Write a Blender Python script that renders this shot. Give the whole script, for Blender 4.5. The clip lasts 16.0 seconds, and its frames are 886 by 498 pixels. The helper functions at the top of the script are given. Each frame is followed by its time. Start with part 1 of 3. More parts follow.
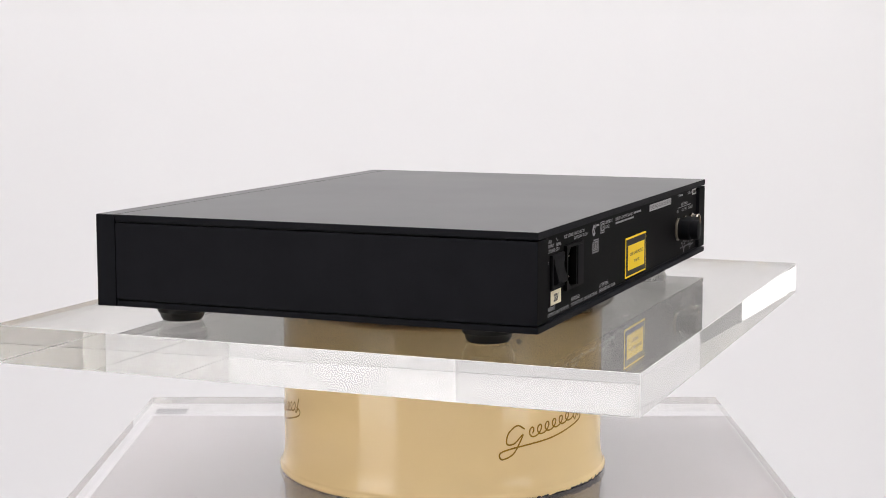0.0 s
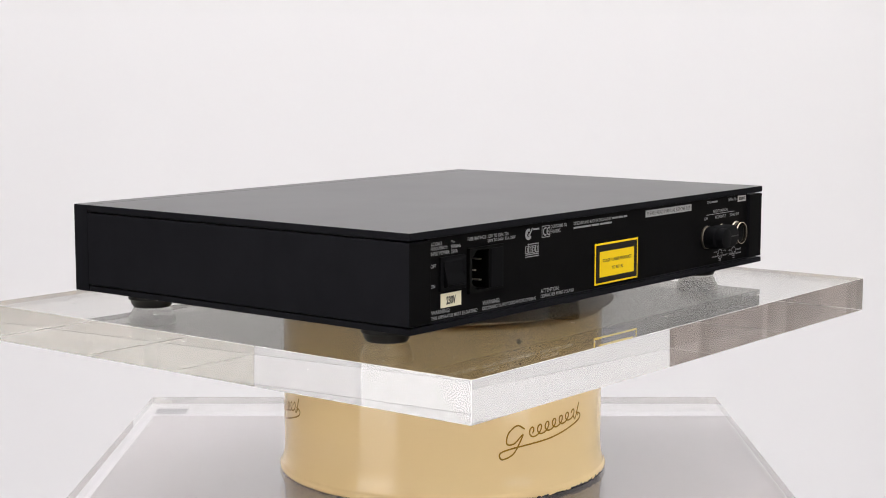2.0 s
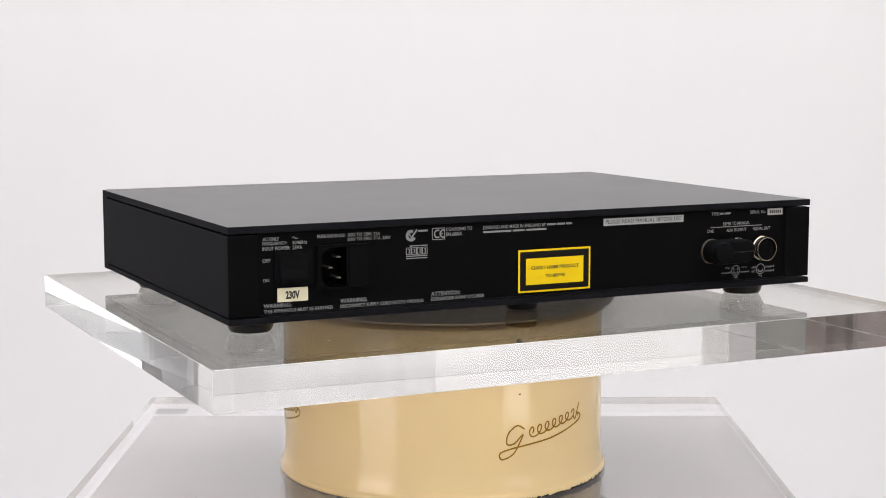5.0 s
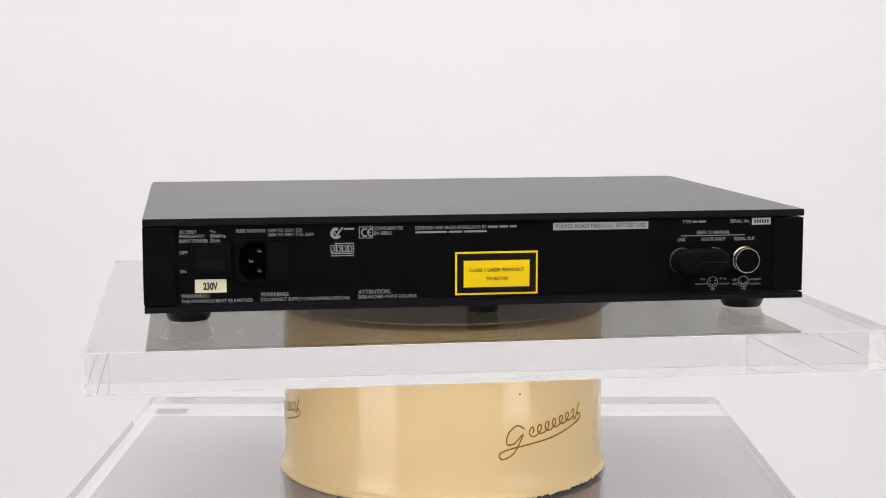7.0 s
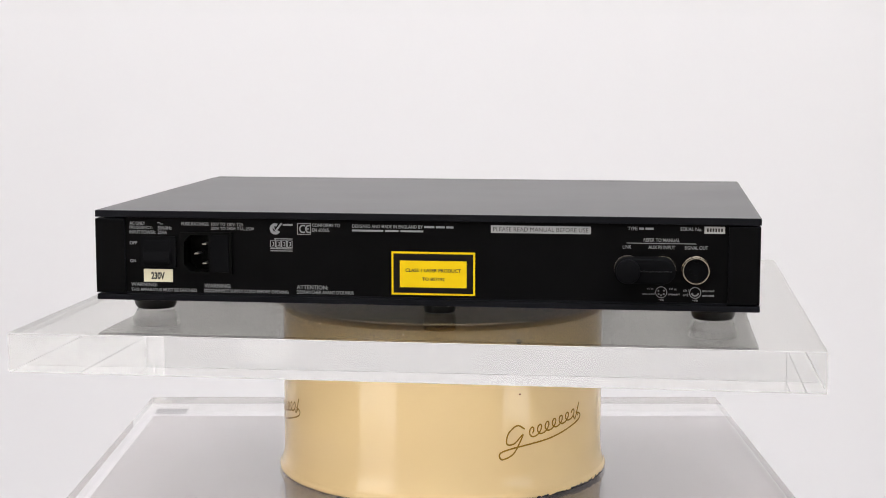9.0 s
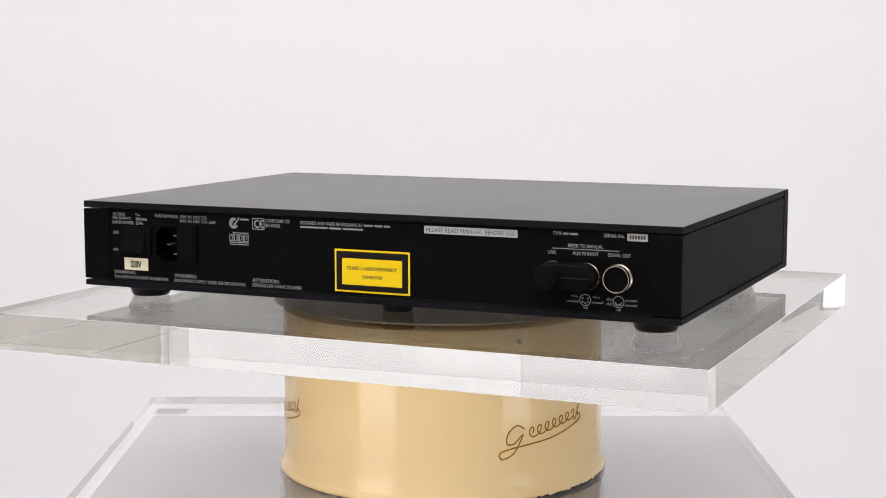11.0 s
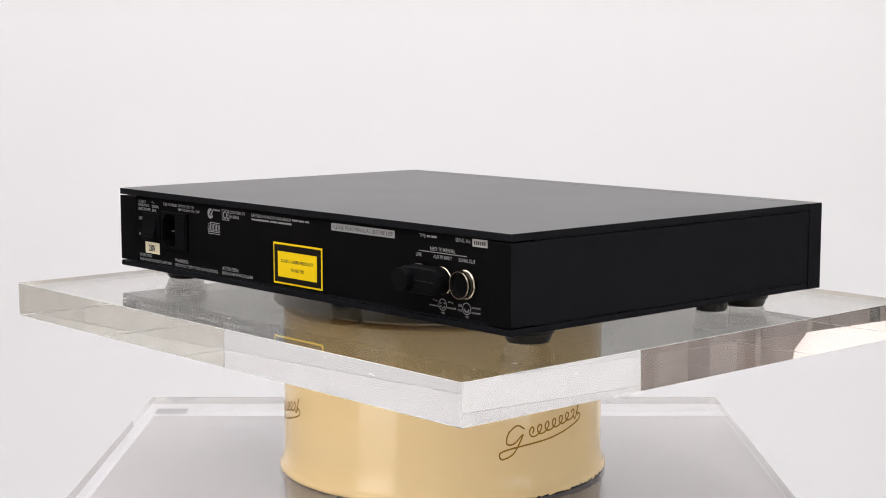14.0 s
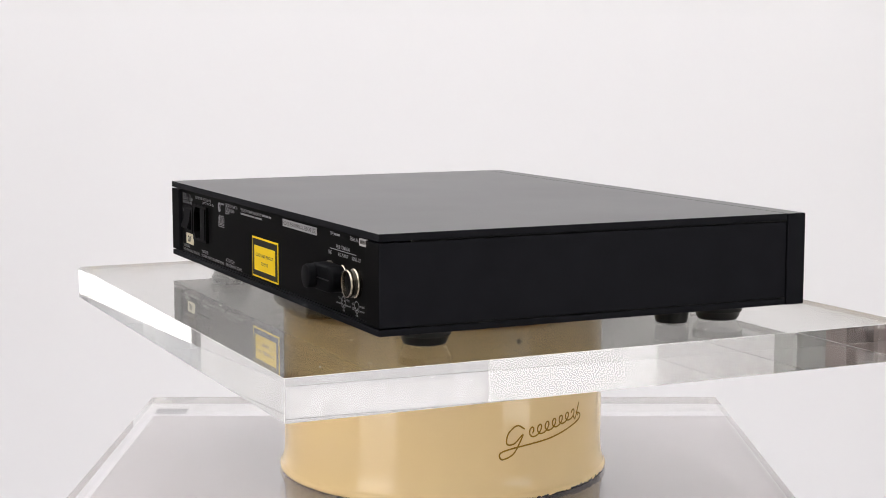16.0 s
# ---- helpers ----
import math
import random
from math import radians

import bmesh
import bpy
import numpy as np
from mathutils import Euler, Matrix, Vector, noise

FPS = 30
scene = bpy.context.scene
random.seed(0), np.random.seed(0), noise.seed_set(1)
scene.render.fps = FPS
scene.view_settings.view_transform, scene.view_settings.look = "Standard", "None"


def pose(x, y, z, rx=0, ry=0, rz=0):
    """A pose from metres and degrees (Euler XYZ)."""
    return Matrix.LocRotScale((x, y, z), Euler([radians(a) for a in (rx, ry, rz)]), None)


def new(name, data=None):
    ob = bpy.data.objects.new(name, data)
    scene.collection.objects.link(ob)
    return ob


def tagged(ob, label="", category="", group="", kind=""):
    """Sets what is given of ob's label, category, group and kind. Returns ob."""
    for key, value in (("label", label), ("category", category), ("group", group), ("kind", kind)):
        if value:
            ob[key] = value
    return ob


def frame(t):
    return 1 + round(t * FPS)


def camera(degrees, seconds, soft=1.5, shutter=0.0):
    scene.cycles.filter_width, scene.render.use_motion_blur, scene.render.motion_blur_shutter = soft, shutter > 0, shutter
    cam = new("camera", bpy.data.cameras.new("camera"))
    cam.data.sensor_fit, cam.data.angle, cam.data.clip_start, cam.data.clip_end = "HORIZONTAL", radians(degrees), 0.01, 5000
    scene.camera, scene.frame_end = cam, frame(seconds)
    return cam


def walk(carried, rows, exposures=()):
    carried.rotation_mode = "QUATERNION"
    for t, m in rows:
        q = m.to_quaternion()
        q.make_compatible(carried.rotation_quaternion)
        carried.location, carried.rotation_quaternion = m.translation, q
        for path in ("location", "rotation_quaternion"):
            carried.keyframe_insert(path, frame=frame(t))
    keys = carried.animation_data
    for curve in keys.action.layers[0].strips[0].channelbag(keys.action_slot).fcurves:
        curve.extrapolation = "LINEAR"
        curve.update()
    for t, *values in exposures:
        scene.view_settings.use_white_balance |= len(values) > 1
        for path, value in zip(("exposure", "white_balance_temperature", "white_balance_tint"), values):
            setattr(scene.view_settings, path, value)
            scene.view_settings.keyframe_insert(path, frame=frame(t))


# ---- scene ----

ZP = 1.0                      # height of the acrylic plate's upper face

# camera: stands still on a tripod
cam = camera(31.17, 16.0, soft=0.95)
EYE = pose(0, -1.1588, ZP + 0.1714, 83.084, 0, 0.026)
walk(cam, [(0, EYE), (16, EYE)], exposures=[(0, -0.04, 6340, 9), (16, -0.04, 6340, 9)])

# clear acrylic needs long light paths
scene.cycles.max_bounces = 24
scene.cycles.transmission_bounces = 24
scene.cycles.glossy_bounces = 16

# world: a dim neutral surround outside the closed studio
world = bpy.data.worlds.new("world")
scene.world = world
world.use_nodes = True
world.node_tree.nodes["Background"].inputs[0].default_value = (0.8, 0.8, 0.82, 1)
world.node_tree.nodes["Background"].inputs[1].default_value = 0.3

SOFTBOX_POWER = 2.4           # glow of the standing softboxes
CEILING_POWER = 2.60           # glow of the added ceiling fill panel


# ---------------------------------------------------------------- materials
def material(name, color, rough=0.5, metal=0.0, vary=0.0, scale=40.0, bump=0.0, bump_scale=400.0,
             rough_vary=0.0, spec=0.5, emit=0.0):
    m = bpy.data.materials.new(name)
    m.use_nodes = True
    nt = m.node_tree
    p = nt.nodes["Principled BSDF"]
    p.inputs["Base Color"].default_value = (*color, 1)
    p.inputs["Roughness"].default_value = rough
    p.inputs["Metallic"].default_value = metal
    p.inputs["Specular IOR Level"].default_value = spec
    co = nt.nodes.new("ShaderNodeTexCoord")
    if vary or rough_vary:
        n1 = nt.nodes.new("ShaderNodeTexNoise")
        n1.inputs["Scale"].default_value = scale
        n1.inputs["Detail"].default_value = 6
        nt.links.new(co.outputs["Object"], n1.inputs["Vector"])
    if vary:
        mix = nt.nodes.new("ShaderNodeMix")
        mix.data_type = "RGBA"
        dark = [c * (1 - vary) for c in color]
        light = [min(1, c * (1 + vary)) for c in color]
        mix.inputs[6].default_value = (*dark, 1)
        mix.inputs[7].default_value = (*light, 1)
        nt.links.new(n1.outputs["Fac"], mix.inputs[0])
        nt.links.new(mix.outputs[2], p.inputs["Base Color"])
    if rough_vary:
        mr = nt.nodes.new("ShaderNodeMapRange")
        mr.inputs["To Min"].default_value = max(0, rough - rough_vary)
        mr.inputs["To Max"].default_value = min(1, rough + rough_vary)
        nt.links.new(n1.outputs["Fac"], mr.inputs["Value"])
        nt.links.new(mr.outputs["Result"], p.inputs["Roughness"])
    if bump:
        n2 = nt.nodes.new("ShaderNodeTexNoise")
        n2.inputs["Scale"].default_value = bump_scale
        n2.inputs["Detail"].default_value = 4
        b = nt.nodes.new("ShaderNodeBump")
        b.inputs["Strength"].default_value = bump
        b.inputs["Distance"].default_value = 0.0004
        nt.links.new(co.outputs["Object"], n2.inputs["Vector"])
        nt.links.new(n2.outputs["Fac"], b.inputs["Height"])
        nt.links.new(b.outputs["Normal"], p.inputs["Normal"])
    if emit:
        p.inputs["Emission Color"].default_value = (*color, 1)
        p.inputs["Base Color"].default_value = (0.75, 0.75, 0.75, 1)
        p.inputs["Emission Strength"].default_value = emit
    return m


def acrylic(name, color, rough, edge_scale):
    m = material(name, color, rough, rough_vary=rough, scale=edge_scale)
    p = m.node_tree.nodes["Principled BSDF"]
    p.inputs["Transmission Weight"].default_value = 1.0
    p.inputs["IOR"].default_value = 1.51
    return m


M_BLACK = material("black_anodised", (0.0108, 0.0108, 0.0130), 0.37, vary=0.25, scale=60, bump=0.12,
                   bump_scale=1800, rough_vary=0.05, spec=0.005)
M_LID = material("black_satin_lid", (0.006, 0.006, 0.0065), 0.31, vary=0.2, scale=9, rough_vary=0.03,
                 spec=0.45)
M_LID.node_tree.nodes["Principled BSDF"].inputs["Specular Tint"].default_value = (1.0, 0.93, 0.965, 1)
M_PANEL = material("black_panel", (0.0042, 0.0040, 0.0043), 0.6, vary=0.3, scale=50, bump=0.08, bump_scale=2500, spec=0.02)
M_CORE = material("black_chassis", (0.004, 0.004, 0.004), 0.8, vary=0.3, scale=80)
M_PLASTIC = material("black_plastic", (0.007, 0.007, 0.008), 0.35, vary=0.2, scale=90, bump=0.15, bump_scale=900, spec=0.2)
M_CAVITY = material("socket_black", (0.0022, 0.0022, 0.0022), 0.6, vary=0.2, scale=90, spec=0.05)
M_DRAWER = material("dull_black_plastic", (0.0042, 0.0042, 0.0050), 0.55, vary=0.2, scale=90, spec=0.03)
M_RUBBER = material("black_rubber", (0.006, 0.006, 0.006), 0.38, vary=0.3, scale=120, bump=0.2, bump_scale=1200, spec=0.28)
M_PRINT = material("pale_print", (0.24, 0.24, 0.25), 0.6, vary=0.25, scale=500)
M_YELLOW = material("yellow_label", (0.86, 0.59, 0.004), 0.5, vary=0.05, scale=60, spec=0.12)
M_LABEL_BLACK = material("label_black", (0.006, 0.0045, 0.004), 0.5, vary=0.2, scale=60, spec=0.12)
M_CREAM_LABEL = material("cream_label", (0.74, 0.68, 0.50), 0.6, vary=0.06, scale=90)
M_SILVER = material("silver_label", (0.36, 0.36, 0.37), 0.4, metal=0.25, vary=0.1, scale=90)
M_WHITE_LABEL = material("white_label", (0.42, 0.41, 0.41), 0.4, vary=0.06, scale=90)
M_INK = material("dark_ink", (0.016, 0.014, 0.010), 0.6, vary=0.3, scale=500)
M_NICKEL = material("nickel", (0.44, 0.39, 0.32), 0.2, metal=1.0, vary=0.08, scale=200, rough_vary=0.08)
M_DULL = material("dull_nickel", (0.15, 0.13, 0.105), 0.4, metal=1.0, vary=0.12, scale=200)
M_THREAD = material("dark_thread", (0.055, 0.05, 0.042), 0.4, metal=1.0, vary=0.12, scale=200)
M_PIN = material("brass_pin", (0.34, 0.31, 0.27), 0.35, metal=1.0, vary=0.1, scale=300)
M_GOLD = material("gold_print", (0.34, 0.175, 0.010), 0.4, metal=0.1, vary=0.25, scale=150, spec=0.15)
M_DISC = material("pale_metal_disc", (0.82, 0.69, 0.47), 0.5, metal=0.0, vary=0.2, scale=40, bump=0.1)
M_ACRYLIC = acrylic("clear_acrylic", (0.70, 0.695, 0.665), 0.0, 30)
M_SLAB = acrylic("clear_acrylic_slab", (0.97, 0.965, 0.97), 0.0, 25)
M_EDGE = material("sawn_acrylic_side", (0.875, 0.875, 0.865), 0.0)
M_EDGE.node_tree.nodes["Principled BSDF"].inputs["Transmission Weight"].default_value = 1.0
M_EDGE.node_tree.nodes["Principled BSDF"].inputs["IOR"].default_value = 1.51
M_FROST = material("frosted_acrylic_edge", (0.78, 0.77, 0.76), 0.6, vary=0.1, scale=200)
M_PLINTH = material("grey_painted_plinth", (0.485, 0.437, 0.442), 0.5, vary=0.05, scale=7, bump=0.05)
M_PAD = material("grey_pad", (0.24, 0.235, 0.25), 0.7, vary=0.1, scale=60)
M_BACKDROP = material("white_backdrop", (0.75, 0.738, 0.755), 0.85, vary=0.012, scale=2.0, bump=0.02, bump_scale=60)
M_WALL = material("white_wall", (0.86, 0.845, 0.815), 0.8, vary=0.03, scale=3)
M_CEILING = material("white_ceiling", (0.82, 0.82, 0.81), 0.85, vary=0.02, scale=3)
M_BROWN = material("brown_cloth", (0.27, 0.22, 0.205), 0.6, vary=0.6, scale=2.2)
# mottling stands in for pale and dark room patches reflected in the plate
M_SLATE = material("slate_cloth", (0.40, 0.41, 0.43), 0.7, vary=0.75, scale=5.0)
tree = M_SLATE.node_tree
sharpen = tree.nodes.new("ShaderNodeMapRange")          # firm edges between the pale and the dark patches
sharpen.inputs["From Min"].default_value, sharpen.inputs["From Max"].default_value = 0.40, 0.58
blend = next(n for n in tree.nodes if n.type == "MIX")
tree.links.new(blend.inputs[0].links[0].from_socket, sharpen.inputs["Value"])
tree.links.new(sharpen.outputs["Result"], blend.inputs[0])
M_CREAM_WALL = material("cream_wall", (0.64, 0.615, 0.575), 0.8, vary=0.05, scale=2.5)
M_FLOOR = material("screed_floor", (0.54, 0.50, 0.46), 0.6, vary=0.2, scale=5)
M_GLOW_LAMP = material("lamp_globe", (0.95, 0.78, 0.70), 0.6, emit=1.0)
M_GLOW_SOFT = material("softbox_diffuser", (1.0, 0.95, 0.89), 0.8, emit=SOFTBOX_POWER)
M_GLOW_CEIL = material("ceiling_diffuser", (1.0, 0.985, 0.97), 0.8, emit=CEILING_POWER)
M_FABRIC = material("black_fabric", (0.02, 0.02, 0.02), 0.9, vary=0.3, scale=90)
M_RIVET = material("dull_brown_metal", (0.24, 0.20, 0.145), 0.5, vary=0.3, scale=500)
M_DUST = material("pale_dust", (0.42, 0.41, 0.39), 0.8, vary=0.1, scale=90)


def enamel():
    """Cream enamel, chipped to dark metal along the lower rim and at one spot."""
    m = material("cream_enamel", (0.99, 0.72, 0.372), 0.085, vary=0.045, scale=14, bump=0.025, bump_scale=60, spec=0.62)
    nt = m.node_tree
    p = nt.nodes["Principled BSDF"]
    co = nt.nodes.new("ShaderNodeTexCoord")
    sep = nt.nodes.new("ShaderNodeSeparateXYZ")
    nt.links.new(co.outputs["Object"], sep.inputs[0])
    no = nt.nodes.new("ShaderNodeTexNoise")
    no.inputs["Scale"].default_value = 300
    no.inputs["Detail"].default_value = 5
    nt.links.new(co.outputs["Object"], no.inputs["Vector"])
    big = nt.nodes.new("ShaderNodeTexNoise")
    big.inputs["Scale"].default_value = 11
    nt.links.new(co.outputs["Object"], big.inputs["Vector"])
    # chips reach higher where the large noise is strong and towards +x
    def mth(op, a, b):
        n = nt.nodes.new("ShaderNodeMath")
        n.operation = op
        for i, v in enumerate((a, b)):
            if isinstance(v, (int, float)):
                n.inputs[i].default_value = v
            else:
                nt.links.new(v, n.inputs[i])
        return n.outputs[0]
    side = mth("MULTIPLY", mth("MAXIMUM", mth("SUBTRACT", sep.outputs["X"], 0.02), 0.0), 0.024)
    reach = mth("ADD", mth("MULTIPLY", mth("SUBTRACT", big.outputs["Fac"], 0.5), 0.002), side)
    jag = mth("MULTIPLY", mth("SUBTRACT", no.outputs["Fac"], 0.5), 0.0052)
    limit = mth("ADD", mth("ADD", reach, jag), 0.0001)
    chip = mth("LESS_THAN", sep.outputs["Z"], limit)
    old = p.inputs["Base Color"].links[0].from_socket
    mix = nt.nodes.new("ShaderNodeMix")
    mix.data_type = "RGBA"
    mix.inputs[7].default_value = (0.045, 0.040, 0.045, 1)
    nt.links.new(chip, mix.inputs[0])
    nt.links.new(old, mix.inputs[6])
    nt.links.new(mix.outputs[2], p.inputs["Base Color"])
    return m


M_ENAMEL = enamel()


# ---------------------------------------------------------------- mesh helpers
def part(name, bm, mat, parent=None, label="", smooth=False):
    me = bpy.data.meshes.new(name)
    bmesh.ops.recalc_face_normals(bm, faces=bm.faces)
    bm.to_mesh(me)
    bm.free()
    me.materials.append(mat)
    if smooth:
        me.polygons.foreach_set("use_smooth", [True] * len(me.polygons))
        me.set_sharp_from_angle(angle=radians(35))
    ob = new(name, me)
    if parent:
        ob.parent = parent
    if label:
        ob["label"] = label
    return ob


def box(x0, x1, y0, y1, z0, z1, bevel=0.0, seg=2):
    bm = bmesh.new()
    bmesh.ops.create_cube(bm, size=1)
    for v in bm.verts:
        v.co = Vector((x0 + (v.co.x + 0.5) * (x1 - x0), y0 + (v.co.y + 0.5) * (y1 - y0), z0 + (v.co.z + 0.5) * (z1 - z0)))
    if bevel:
        bmesh.ops.bevel(bm, geom=bm.edges[:], offset=bevel, segments=seg, affect="EDGES", profile=0.6)
    return bm


def lathe(profile, steps=96, bm=None, at=(0, 0, 0), axis="z", cap=True):
    """Turn a profile of (radius, height) round an axis."""
    bm = bm or bmesh.new()
    rings = []
    for r, h in profile:
        ring = []
        for i in range(steps):
            a = 2 * math.pi * i / steps
            c, s = r * math.cos(a), r * math.sin(a)
            co = (c, s, h) if axis == "z" else (c, -h, s)
            ring.append(bm.verts.new(Vector(co) + Vector(at)))
        rings.append(ring)
    for a, b in zip(rings, rings[1:]):
        for i in range(steps):
            bm.faces.new((a[i], a[(i + 1) % steps], b[(i + 1) % steps], b[i]))
    for ring in (rings[0], rings[-1]) if cap else ():
        bm.faces.new(ring)
    return bm


def lettering_mesh(text, x0, z0, x1, z1, y, bold=0.0):
    """Words set flat on the rear panel, filling the given field (millimetres)."""
    cu = bpy.data.curves.new("words", "FONT")
    cu.body = text
    cu.size = 1.0
    cu.offset = bold
    cu.resolution_u = 3
    ob = bpy.data.objects.new("words", cu)
    scene.collection.objects.link(ob)
    bpy.context.view_layer.update()
    me = bpy.data.meshes.new_from_object(ob.evaluated_get(bpy.context.evaluated_depsgraph_get()))
    bpy.data.objects.remove(ob)
    bpy.data.curves.remove(cu)
    co = np.array([v.co[:] for v in me.vertices])
    lo, hi = co.min(0), co.max(0)
    bm = bmesh.new()
    bm.from_mesh(me)
    bpy.data.meshes.remove(me)
    for v in bm.verts:
        u = (v.co.x - lo[0]) / (hi[0] - lo[0])
        w = (v.co.y - lo[1]) / (hi[1] - lo[1])
        v.co = Vector(((x0 + u * (x1 - x0)) / 1000, y, (z0 + w * (z1 - z0)) / 1000))
    return bm


def ribbon(points, width, bm=None, y=0.0):
    """A flat stroke along points in x and z, on the plane y."""
    bm = bm or bmesh.new()
    pts = [Vector((px, pz)) for px, pz in points]
    last = None
    for i, q in enumerate(pts):
        d = (pts[min(i + 1, len(pts) - 1)] - pts[max(i - 1, 0)]).normalized()
        n = Vector((-d.y, d.x)) * width / 2
        pair = (bm.verts.new((q.x + n.x, y, q.y + n.y)), bm.verts.new((q.x - n.x, y, q.y - n.y)))
        if last:
            bm.faces.new((last[0], last[1], pair[1], pair[0]))
        last = pair
    return bm


def arc(cx, cz, r, a0, a1, n=24):
    return [(cx + r * math.cos(radians(a0 + (a1 - a0) * i / n)), cz + r * math.sin(radians(a0 + (a1 - a0) * i / n))) for i in range(n + 1)]


def smooth_path(ctrl, n=10):
    """A soft line through control points."""
    out = []
    for i in range(len(ctrl) - 1):
        p0, p1 = ctrl[max(i - 1, 0)], ctrl[i]
        p2, p3 = ctrl[i + 1], ctrl[min(i + 2, len(ctrl) - 1)]
        for k in range(n):
            t = k / n
            out.append(tuple(0.5 * (2 * b + (c - a) * t + (2 * a - 5 * b + 4 * c - d) * t * t + (3 * b - a - 3 * c + d) * t ** 3)
                             for a, b, c, d in zip(p0, p1, p2, p3)))
    return out + [ctrl[-1]]


# ---------------------------------------------------------------- the studio
def studio():
    X0, X1, Y0, Y1, H = -3.2, 2.2, -3.6, 2.4, 2.9
    tagged(part("floor", box(X0, X1, Y0, Y1, -0.12, 0.0), M_FLOOR), "grey-brown screed studio floor", "floor", kind="structure")
    for name, b, m, label in (("wall_north", (X0, X1, Y1, Y1 + 0.12, -0.12, H), M_WALL, "plain white painted studio wall"),
                              ("wall_south", (X0, X1, Y0 - 0.12, Y0, -0.12, H), M_WALL, "plain white painted studio wall"),
                              ("wall_west", (X0 - 0.12, X0, Y0 - 0.12, Y1 + 0.12, -0.12, H), M_WALL, "plain white painted studio wall"),
                              ("wall_east", (X1, X1 + 0.12, Y0 - 0.12, Y1 + 0.12, -0.12, H), M_CREAM_WALL, "pale cream painted studio wall")):
        tagged(part(name, box(*b), m), label, "wall", kind="structure")
    tagged(part("ceiling", box(X0 - 0.12, X1 + 0.12, Y0 - 0.12, Y1 + 0.12, H, H + 0.1), M_CEILING), "plain white studio ceiling", "ceiling", kind="structure")
    # white seamless backdrop: wall, cove and floor sweep in one sheet
    prof = [(1.75, 2.75), (1.75, 0.75)]
    prof += [(1.53 + 0.22 * math.cos(radians(a)), 0.23 + 0.22 * math.sin(radians(a))) for a in range(0, -91, -10)]
    prof += [(0.45, 0.01)]
    back = [(1.754, 2.75), (1.754, 0.75)]
    back += [(1.53 + 0.224 * math.cos(radians(a)), 0.23 + 0.224 * math.sin(radians(a))) for a in range(0, -91, -10)]
    back += [(0.45, 0.006)]
    bm = bmesh.new()
    loop = prof + back[::-1]
    a, b = ([bm.verts.new((x, y, z)) for y, z in loop] for x in (-2.85, 2.195))
    for i in range(len(loop)):
        j = (i + 1) % len(loop)
        bm.faces.new((a[i], b[i], b[j], a[j]))
    n = len(prof)
    for side in (a, b):
        for i in range(n - 1):
            bm.faces.new((side[i], side[i + 1], side[2 * n - 2 - i], side[2 * n - 1 - i]))
    tagged(part("backdrop", bm, M_BACKDROP, smooth=True), "seamless white paper backdrop with a curved foot", "backdrop", kind="structure")


def curtain(cloth, half, at, label):
    """A floor-length curtain in folds, on a rail before a wall; added out of view for reflections."""
    cu = new("curtain")
    bm = bmesh.new()
    cols = []
    n = round(147 * half)
    for i in range(n + 1):
        y = half * (2 * i / n - 1)
        x = 0.05 + 0.035 * math.sin(y * 31 + 1.2 * math.sin(y * 5)) + 0.012 * math.sin(y * 71)
        cols.append([bm.verts.new((x + d, y, z)) for d, z in ((0, 0.02), (0, 2.6), (-0.004, 2.6), (-0.004, 0.02))])
    for a, b in zip(cols, cols[1:]):
        for k in range(4):
            bm.faces.new((a[k], a[(k + 1) % 4], b[(k + 1) % 4], b[k]))
    bm.faces.new(cols[0])
    bm.faces.new(cols[-1])
    part("cloth", bm, cloth, cu, smooth=True)
    part("rail", box(0.03, 0.06, -half - 0.1, half + 0.1, 2.6, 2.63, 0.004), M_FABRIC, cu)
    cu.location = at
    tagged(cu, label, "curtain")


def floor_lamp():
    wl = new("floor_lamp")
    part("base", lathe([(0.15, 0.0), (0.15, 0.015), (0.03, 0.03)], 32), M_FABRIC, wl)
    part("pole", lathe([(0.012, 0.02), (0.012, 1.40)], 16), M_FABRIC, wl)
    part("shade", lathe([(0.06, 1.37), (0.14, 1.41), (0.19, 1.49), (0.205, 1.57), (0.19, 1.65), (0.14, 1.73), (0.06, 1.77)], 32), M_GLOW_LAMP, wl, "softly glowing warm globe", smooth=True)
    wl.location = (-2.85, -0.28, 0)
    tagged(wl, "slim floor lamp with a warm globe before the curtain", "floor lamp")


def softbox(x, y, z, turn, w, h):
    """A standing softbox at a height z, with half its width and height."""
    sb = new("softbox")
    bm = bmesh.new()
    a = [bm.verts.new((x * w, 0, z * h)) for x, z in ((-1, -1), (1, -1), (1, 1), (-1, 1))]
    b = [bm.verts.new((x * 0.07, 0.2, z * 0.07)) for x, z in ((-1, -1), (1, -1), (1, 1), (-1, 1))]
    for i in range(4):
        bm.faces.new((a[i], a[(i + 1) % 4], b[(i + 1) % 4], b[i]))
    bm.faces.new(b)
    part("shell", bm, M_FABRIC, sb)
    part("diffuser", box(-w + 0.005, w - 0.005, -0.004, 0.0, -h + 0.005, h - 0.005), M_GLOW_SOFT, sb, "glowing white diffuser cloth")
    part("stand", lathe([(0.014, 0.02 - z), (0.014, 0.05)], 16, at=(0, 0.215, 0)), M_FABRIC, sb)
    part("foot", lathe([(0.15, -z), (0.15, 0.015 - z), (0.03, 0.025 - z)], 32, at=(0, 0.215, 0)), M_FABRIC, sb)
    sb.matrix_basis = pose(x, y, z, 0, 0, turn)
    return tagged(sb, "black softbox on a stand with a glowing white diffuser", "studio light", "softboxes")


